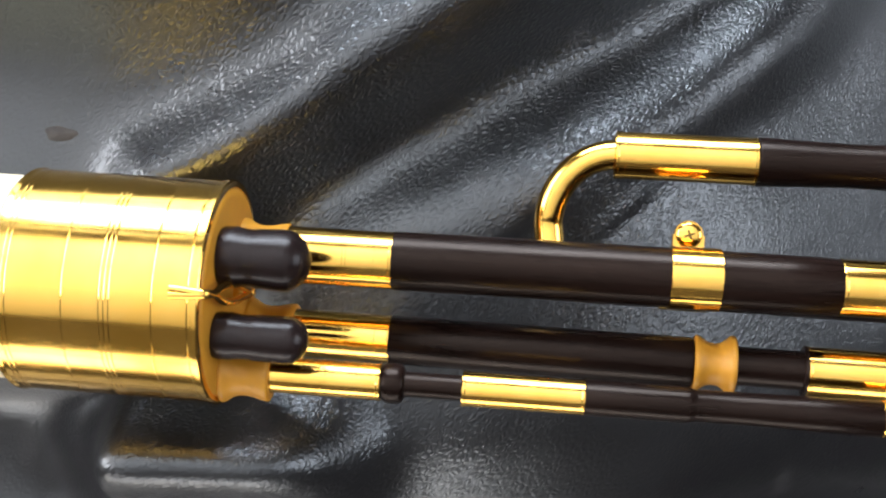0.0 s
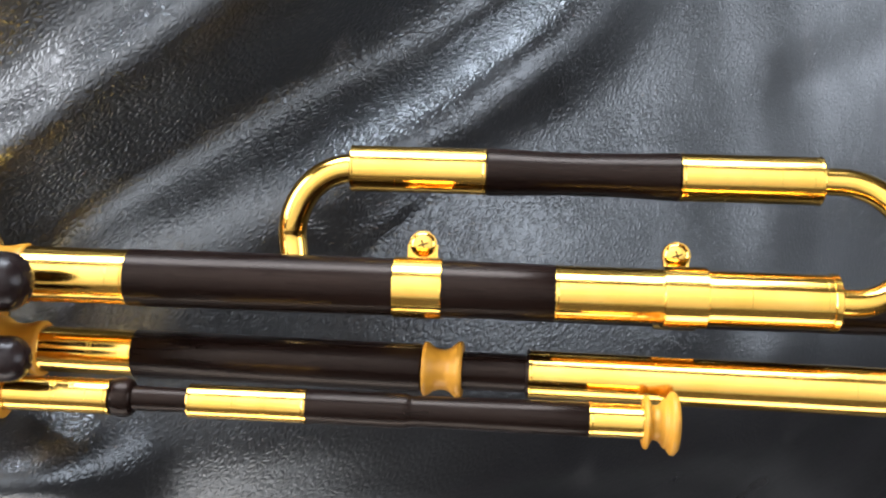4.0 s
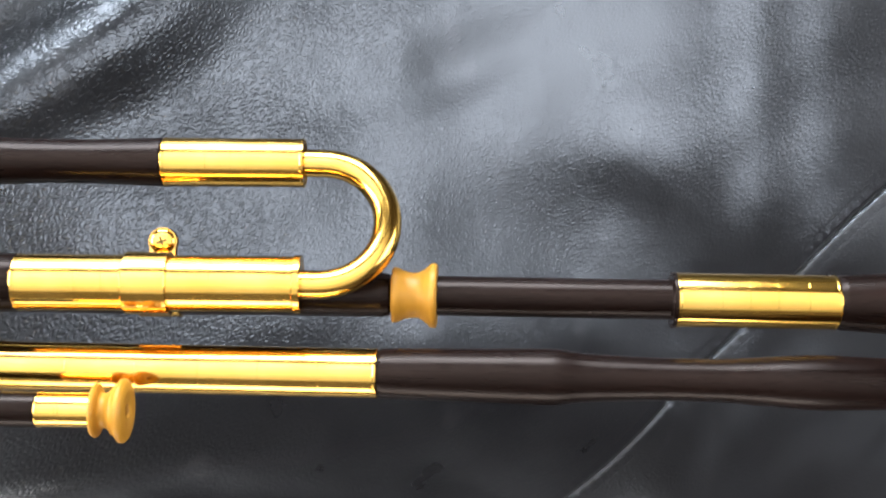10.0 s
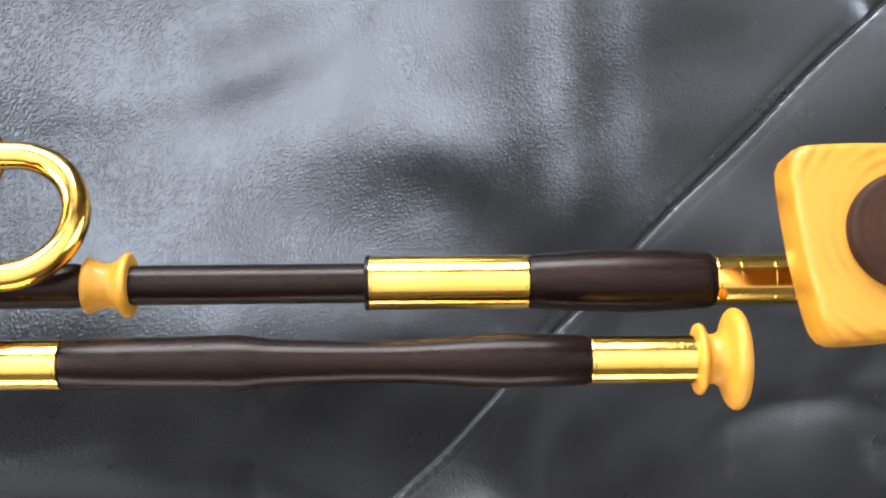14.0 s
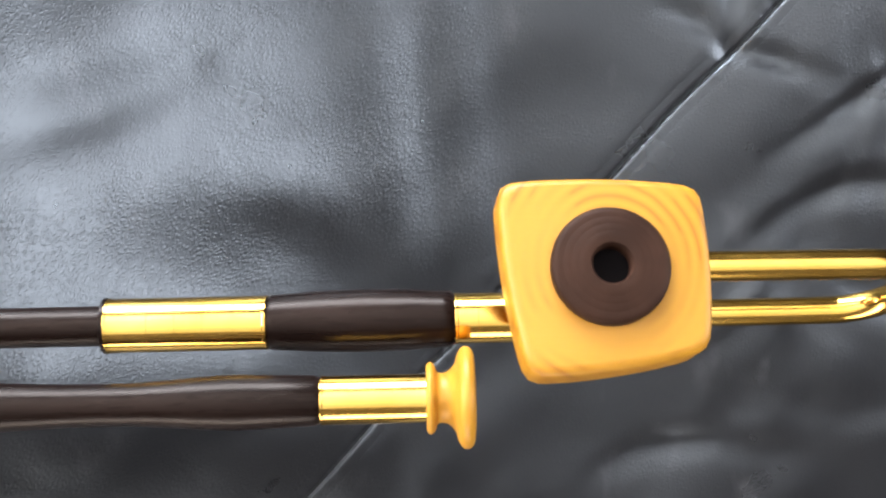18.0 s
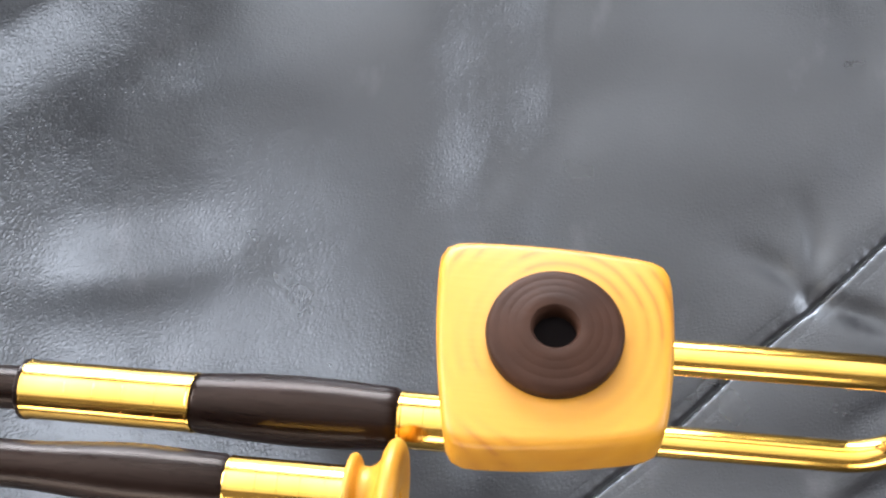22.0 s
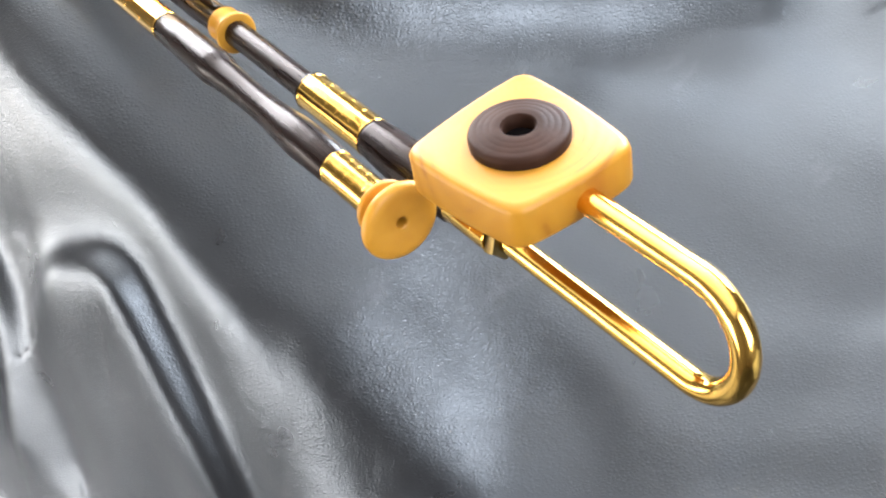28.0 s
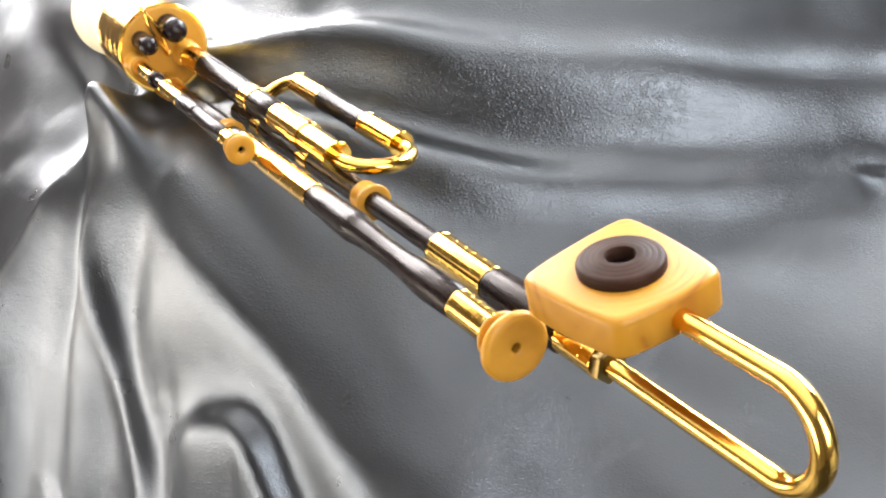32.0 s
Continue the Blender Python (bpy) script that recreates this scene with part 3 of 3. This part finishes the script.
# ---- the pipes ----
pipes = tagged(new("bagpipe_drones"), "brass, blackwood and boxwood bagpipe drones in a polished brass stock", "bagpipe")
pipes.location = (-0.07, -0.01, Z0 - 0.018)
bpy.context.view_layer.update()


def keep_world(ob):
    ob.matrix_parent_inverse = pipes.matrix_world.inverted()
    return ob


STOCK = Axis(-11.0, 0.0, 14.5, 0.0)
A_LINE = Axis(1.0, 0.0102, 4.0, 0.0063)
B_LINE = Axis(-22.56, 0.0029, -7.0, 0.0535)
C_LINE = Axis(-33.0, 0.0050, 16.2, 0.0030)
D_LINE = Axis(-0.6, 0.0034, -19.1, 0.0494)
L_LINE = Axis(36.6, 0.0122, -14.0, 0.0164)


def stock():
    lines = (-97.2, -95.9, -80.8, -70.8, -69.5, -68.2, -57.0, -47.6)
    prof = [(-101, 25), (-101, 31.0), (-100.2, 31.6), (-99.0, 31.2)]
    for g in lines:
        prof += [(g - 0.3, 31.2), (g, 31.08), (g + 0.3, 31.2)]
    prof += [(-46.4, 31.2), (-46.2, 31.7), (-45.0, 31.7), (-44.6, 31.2), (-44.6, 29.6), (-45.2, 29.4)]
    body = lathe("stock", STOCK, prof, BRASS, pipes, "polished brass sleeve with scored lines", seg=128, crease=0, sharp=10)
    lathe("end_plate", STOCK, [(-52, 29.6), (-45.2, 29.6), (-44.3, 29.0), (-44.0, 27.5), (-44.0, 0.01)], BOX, body, "turned boxwood end plate", seg=96)
    lathe("casing", STOCK, [(-175, 24), (-175, 33), (-168, 35), (-158, 33), (-145, 29.5), (-120, 29.0), (-101, 29.0), (-99, 26)], CREAM, pipes, "smooth cream casing", seg=96, crease=1.5)


stock()


def stopper(y, z, r, tip, label):
    ax = Axis(y, 0.0, z, 0.0)
    w = tip - -45
    prof = [(-44.5, 0.5), (-44.5, r * 0.93), (-43, r * 0.99), (-40, r)]
    prof += [(-40 + (w - 18) * k / 6, r * (1 - 0.07 * math.sin(math.pi * k / 6))) for k in range(1, 6)]
    prof += [(tip - r * 1.0, r), ]
    for i in range(1, 9):
        a = math.pi / 2 * i / 8
        prof.append((tip - r * (1 - math.sin(a)) * 0.9, max(r * math.cos(a), 0.02)))
    return lathe("stopper", ax, prof, CAP, pipes, label, crease=0.1)


stopper(-1.0, 27.5, 8.4, -19.6, "large domed black stopper")
stopper(-22.3, 28.5, 6.5, -18.6, "small domed black stopper")


def upper_drone():
    a = A_LINE
    body = lathe("drone_joint", a, [(-2, 6), (-0.5, 8.3), (0.5, 8.5), (60, 8.5), (110, 8.3), (126.2, 8.1), (127, 6)], WOOD, pipes, "blackwood joint of the bass drone")
    spool(a, -44.5, -30.5, 10.0, 9.0, 8.0, body, "boxwood seat ring", "seat_ring")
    ferrule(a, -31, 0.2, 8.3, body, (-14, -13, -5))
    ferrule(a, 125.6, 205, 8.1, body, (143.5, 151, 181, 202.2), name="slide_sleeve")
    lathe("end_flange", a, [(204, 5), (204, 8.5), (206.2, 8.5), (206.2, 4)], BRASS, body)
    for x0, x1 in ((78.6, 92.8), (156.4, 169.0)):
        clamp(x0, x1)


def clamp(x0, x1):
    """A brass strap round both tubes, with an ear and a cross-head screw between them."""
    a, d = A_LINE, D_LINE
    xm = (x0 + x1) / 2
    strap = lathe("clamp", a, [(x0, 8.2), (x0, 9.0), (x1, 9.0), (x1, 8.2)], BRASS, pipes, "brass strap clamp", crease=0.2)
    lathe("lower_strap", d, [(x0, 7.0), (x0, 7.8), (x1, 7.8), (x1, 7.0)], BRASS, strap, crease=0.2)
    ca, cd = a.at(xm), d.at(xm)
    zc, yc = -12.0, 14.7
    for dz in (1.2, -1.2):
        bm = bmesh.new()
        p0, p1 = world_mm((x0 + 2.5, 5.5, zc + dz - 0.45)), world_mm((x1 - 2.5, yc, zc + dz + 0.45))
        box_mesh(bm, p0.x, p1.x, p0.y, p1.y, p0.z, p1.z)
        c = world_mm((xm, yc, zc + dz))
        bmesh.ops.create_cone(bm, cap_ends=True, segments=28, radius1=0.0042, radius2=0.0042, depth=0.0009, matrix=Matrix.Translation(c))
        part("ear", bm, BRASS, strap)
    screw_axis = world_mm((xm, yc, zc + 1.7))
    bm = bmesh.new()
    bmesh.ops.create_uvsphere(bm, u_segments=28, v_segments=14, radius=0.0039, matrix=Matrix.Translation(screw_axis) @ Matrix.Diagonal((1, 1, 0.38, 1)))
    screw = part("screw", bm, BRASS, strap, "brass cross-head screw", True)
    bm = bmesh.new()
    for rz in (20, 110):
        bmesh.ops.create_cube(bm, size=1, matrix=Matrix.Translation(screw_axis + Vector((0, 0, 0.0013))) @ pose(0, 0, 0, 0, 0, rz) @ Matrix.Diagonal((0.0032, 0.0006, 0.0006, 1)))
    part("screw_slot", bm, AGED, strap)


def return_loop():
    l = L_LINE
    body = lathe("loop_joint", l, [(103, 5), (103.6, 7.3), (106, 7.3), (112, 7.1), (122, 6.7), (133, 6.55), (144, 6.7), (155, 7.1), (161, 7.35), (163.2, 7.35), (163.6, 5)],
                 WOOD, pipes, "waisted blackwood joint", crease=2.0)
    ferrule(l, 62.5, 104, 7.1, body, (65.5, 76.5, 84.5))
    ferrule(l, 162.8, 204.8, 7.3, body, (176, 183.5, 192, 201.6))
    e = l.at(62.5)
    end = D_LINE.at(46)
    path = []
    steps = 26
    mid = Vector((43.5, 12.5, -17.5))
    for i in range(steps + 1):
        t = math.pi / 2 * i / steps
        path.append(Vector((63.5 - (63.5 - 44.0) * math.sin(t), e.y - 21.5 * (1 - math.cos(t)), e.z + (mid.z - e.z) * (1 - math.cos(t)))))
    for i in range(1, 7):
        k = i / 6
        path.append(Vector((44.0 + 2.5 * k, e.y - 21.5 - (e.y - 21.5 - end.y) * k, mid.z + (end.z - mid.z) * k)))
    tube("elbow", [(66, e.y, e.z)] + path, 4.5, BRASS, pipes, "curved brass tube")
    a0, l0 = A_LINE.at(203), l.at(203)
    tube("bend", u_path(a0, l0, 210.5, 210.5, 1.0), 4.15, BRASS, pipes, "curved brass tube")


def lower_drone():
    d = D_LINE
    body = lathe("bass_joint", d, [(40, 3), (40.5, 6.8), (42, 7.2), (170, 7.1), (200, 6.7), (229, 6.6), (231, 6.2)], WOOD, pipes, "long blackwood joint of the bass drone")
    spool(d, 231.8, 245.2, 8.3, 9.7, 6.7, body)
    lathe("tuning_slide", d, [(244, 4), (244, 5.9), (314.2, 5.9), (314.2, 8.2), (315.6, 8.3), (315.8, 6)], WOOD, body, "slim blackwood tuning slide")
    ferrule(d, 315.4, 362.2, 8.0, body, (328, 336, 344, 353))
    lathe("bulge_joint", d, [(361.5, 6), (362, 8.0), (366, 8.2), (378, 9.0), (390, 9.35), (402, 9.1), (412, 8.5), (417.2, 8.3), (417.6, 6)], WOOD, body, "swelling blackwood joint", crease=1.5)
    ferrule(d, 417.2, 441.0, 7.5, body, (424, 434))
    lathe("collar", d, [(440.8, 4), (440.8, 7.0), (441.3, 7.5), (445.0, 7.5), (445.6, 7.0), (445.6, 3.8)], AGED, body, "dark tarnished brass nut", seg=6, crease=0.1, sharp=20)
    lo0, hi0 = d.at(442), (476.0, 13.9, 37.9)
    lo1 = d.at(527.5)
    pts = [Vector((442, lo0.y, lo0.z)) + (lo1 - lo0) * i / 8 for i in range(8)]
    hi1 = Vector((526.5, 13.8, 41.2))
    mid, half = (lo1 + hi1) / 2, (lo1 - hi1) / 2
    r = half.length
    for i in range(31):
        t = math.pi * i / 30
        pts.append(mid + half * math.cos(t) + Vector((r * math.sin(t), 0, 0)))
    pts += [hi1 + (Vector(hi0) - hi1) * (i + 1) / 8 for i in range(8)]
    tube("hairpin", pts, 4.1, BRASS, pipes, "polished brass hairpin tube")


def resonator():
    """The square boxwood end block with its blackwood disc."""
    n, h = 15, 0.0155
    corners = [Vector(c) for c in ((-0.0218, -0.0280, 0), (0.0252, -0.0218, 0), (0.0258, 0.0225, 0), (-0.0285, 0.0240, 0))]
    outline = []
    for i, p in enumerate(corners):
        q = corners[(i + 1) % 4]
        out = Vector((q.y - p.y, p.x - q.x, 0)).normalized()
        for k in range(n):
            t = k / n
            outline.append(p.lerp(q, t) + out * (0.0064 * t * (1 - t)))
    # round the corners
    for _ in range(2):
        outline = [(outline[i - 1] + outline[i] * 2 + outline[(i + 1) % len(outline)]) / 4 for i in range(len(outline))]
    m = Matrix.Translation(world_mm((454.0, 13.6, 46.9))) @ pose(0, 0, 0, -12.0, -1.5, 0)
    rings = ((-h - 0.0006, 0.90), (-h, 0.955), (-h + 0.0008, 0.985), (-h + 0.002, 1.0), (-0.0022, 1.0), (-0.0009, 0.985), (0.0, 0.95), (0.0003, 0.90))
    verts, faces = [], []
    cnt = len(outline)
    for z, s in rings:
        verts += [m @ Vector((p.x * s, p.y * s, z)) for p in outline]
    for i in range(len(rings) - 1):
        for k in range(cnt):
            a, b = i * cnt + k, i * cnt + (k + 1) % cnt
            faces.append((a, b, b + cnt, a + cnt))
    faces.append(tuple(reversed(range(cnt))))
    faces.append(tuple(range((len(rings) - 1) * cnt, len(rings) * cnt)))
    c = m @ Vector((0.001, 0.0015, 0))
    block = mesh_object("resonator", verts, faces, boxwood_material("boxwood_block", c), pipes, "square boxwood block with growth rings")
    disc(block, m @ Matrix.Translation((0, 0, 0.0002)))


def disc(block, m):
    prof = ((-0.001, 0.0154), (0.0024, 0.0156), (0.0034, 0.0154), (0.0040, 0.0148), (0.0043, 0.0138), (0.0044, 0.0128), (0.00441, 0.0126), (0.0045, 0.0124), (0.0048, 0.0108), (0.00480, 0.0106), (0.0049, 0.0104), (0.0051, 0.0088), (0.00511, 0.0086), (0.0052, 0.0084), (0.00535, 0.0068), (0.0052, 0.0056), (0.0044, 0.0050), (-0.0005, 0.0049))
    seg = 72
    verts, faces = [], []
    for z, r in prof:
        verts += [m @ Vector((r * math.cos(2 * math.pi * k / seg), r * math.sin(2 * math.pi * k / seg), z)) for k in range(seg)]
    for i in range(len(prof) - 1):
        for k in range(seg):
            a, b = i * seg + k, i * seg + (k + 1) % seg
            faces.append((a, b, b + seg, a + seg))
    plate = mesh_object("disc", verts, faces, DISC, block, "turned blackwood disc with a round hole")
    last = len(prof) - 1
    # the block is uncut; a dark disc stands in for the hole's shade
    vs = [m @ Vector((0.005 * math.cos(2 * math.pi * k / seg), 0.005 * math.sin(2 * math.pi * k / seg), 0.0004)) for k in range(seg)]
    mesh_object("hole", vs, [tuple(range(seg))], BORE_SHADE, plate, "dark disc for the shade in the bore")


def middle_drone():
    b = B_LINE
    body = lathe("baritone_joint", b, [(-1, 5), (-0.4, 7.3), (40, 7.2), (87.5, 7.3), (88.5, 6)], WOOD, pipes, "blackwood joint of the baritone drone")
    spool(b, -44.5, -29.5, 9.5, 8.6, 7.4, body, "boxwood seat ring", "seat_ring")
    ferrule(b, -30, 0.2, 7.1, body, (-13.5, -12.5, -4.5))
    spool(b, 88.0, 99.8, 8.1, 8.6, 6.0, body)
    lathe("tuning_slide", b, [(99.5, 4), (99.5, 5.6), (118.6, 5.6), (118.6, 7.2), (119.6, 7.4), (119.8, 6)], WOOD, body, "slim blackwood tuning slide")
    ferrule(b, 119.4, 228.4, 7.1, body, (140, 160, 178, 195, 212), name="slide_sleeve")
    lathe("bulge_joint", b, [(227.5, 5), (228, 7.2), (250, 7.5), (268, 7.9), (277, 8.1), (280, 8.0), (285, 7.1), (292, 6.7), (308, 6.05), (326, 6.1), (338, 6.9), (347, 7.6),
                             (354, 7.9), (362, 7.6), (378, 7.1), (378.6, 5)], WOOD, body, "long waisted blackwood joint", crease=1.8)
    ferrule(b, 378.0, 409.0, 6.9, body, (386, 391.5, 397, 403))
    end_cap(b, 408.0, 7.0, 10.2, 14.6, 15.5, body)


def end_cap(axis, x, neck, collar, rim, length, body):
    k = length / 18
    prof = [(x - 0.3, neck - 1.5), (x - 0.3, collar - 0.8), (x + 0.5 * k, collar), (x + 1.6 * k, collar), (x + 2.6 * k, collar - 1.0), (x + 3.2 * k, neck + 0.2),
            (x + 5.5 * k, neck - 0.1), (x + 7.5 * k, neck + 0.8), (x + 9.0 * k, neck + 2.4), (x + 10 * k, rim - 2.2), (x + 11.2 * k, rim - 0.5), (x + 12.6 * k, rim),
            (x + 14.2 * k, rim - 0.4), (x + 15.3 * k, rim - 1.8), (x + 15.6 * k, rim - 4), (x + 15.1 * k, rim * 0.35), (x + 14.8 * k, 2.3), (x + 14.3 * k, 1.9), (x + 9 * k, 1.8)]
    cap = lathe("end_cap", axis, prof, BOX, body, "flared boxwood end cap", crease=0.5)
    # a dark disc within the mouth stands in for the deeper shade
    lathe("bore", axis, [(x + 9.6 * k, 1.85), (x + 9.5 * k, 0.02)], BORE_SHADE, cap, "dark disc for the shade in the bore", seg=24)


def small_drone():
    c = C_LINE
    body = lathe("tenor_joint", c, [(55.5, 3.5), (56.4, 4.9), (70, 4.9), (84, 4.95), (85.2, 4.8), (86.4, 4.35), (100, 4.45), (118, 4.75), (136, 4.9), (136.8, 3.5)], WOOD, pipes,
                 "slim blackwood joint of the tenor drone", crease=0.4)
    spool(c, -44.5, -30.5, 8.6, 7.6, 6.4, body, "boxwood seat ring", "seat_ring")
    ferrule(c, -31, 0.3, 5.0, body, (-16, -15, -6))
    lathe("knob_ring", c, [(0.2, 3), (0.4, 4.6), (1.4, 5.4), (3.6, 5.7), (5.8, 5.4), (6.8, 4.6), (7.0, 3)], WOOD, body, "rounded blackwood ring", crease=0.5)
    lathe("tuning_slide", c, [(6.5, 2), (6.5, 3.5), (23.5, 3.5)], WOOD, body, "slim blackwood tuning slide")
    ferrule(c, 23.0, 56.6, 4.85, body, (36, 37, 44, 45))
    ferrule(c, 136.0, 151.6, 4.8, body, (141.5, 142.5))
    end_cap(c, 151.2, 4.8, 7.5, 9.0, 11.2, body)


def lever():
    """A looped brass wire with a nut on the end plate."""
    nut = lathe("lever_nut", Axis(-10.7, 0.0, 11.5, 0.0), [(-44, 2.2), (-40.2, 2.2), (-39.2, 1.7), (-38.2, 1.0), (-38.0, 0.02)], BRASS, pipes, "small brass nut", seg=20, crease=0.3)
    for side in (-1, 1):
        pts = []
        for i in range(33):
            t = i / 32
            spread = 2.4 * math.sin(math.pi * min(t / 0.36, 1)) + 1.3 * max(t - 0.36, 0)
            rise, back = min(t / 0.55, 1), max(t - 0.45, 0) / 0.55
            pts.append((-39.5 - 3.0 * rise - 9 * back ** 1.25, -10.7 + side * spread, 11.5 + 36.2 * math.sin(math.pi / 2 * rise)))
        tube("lever_wire", pts, 1.1, BRASS, nut, "bent brass wire", seg=12)


lever()
upper_drone()
return_loop()
lower_drone()
resonator()
middle_drone()
small_drone()

for ob in pipes.children:
    keep_world(ob)
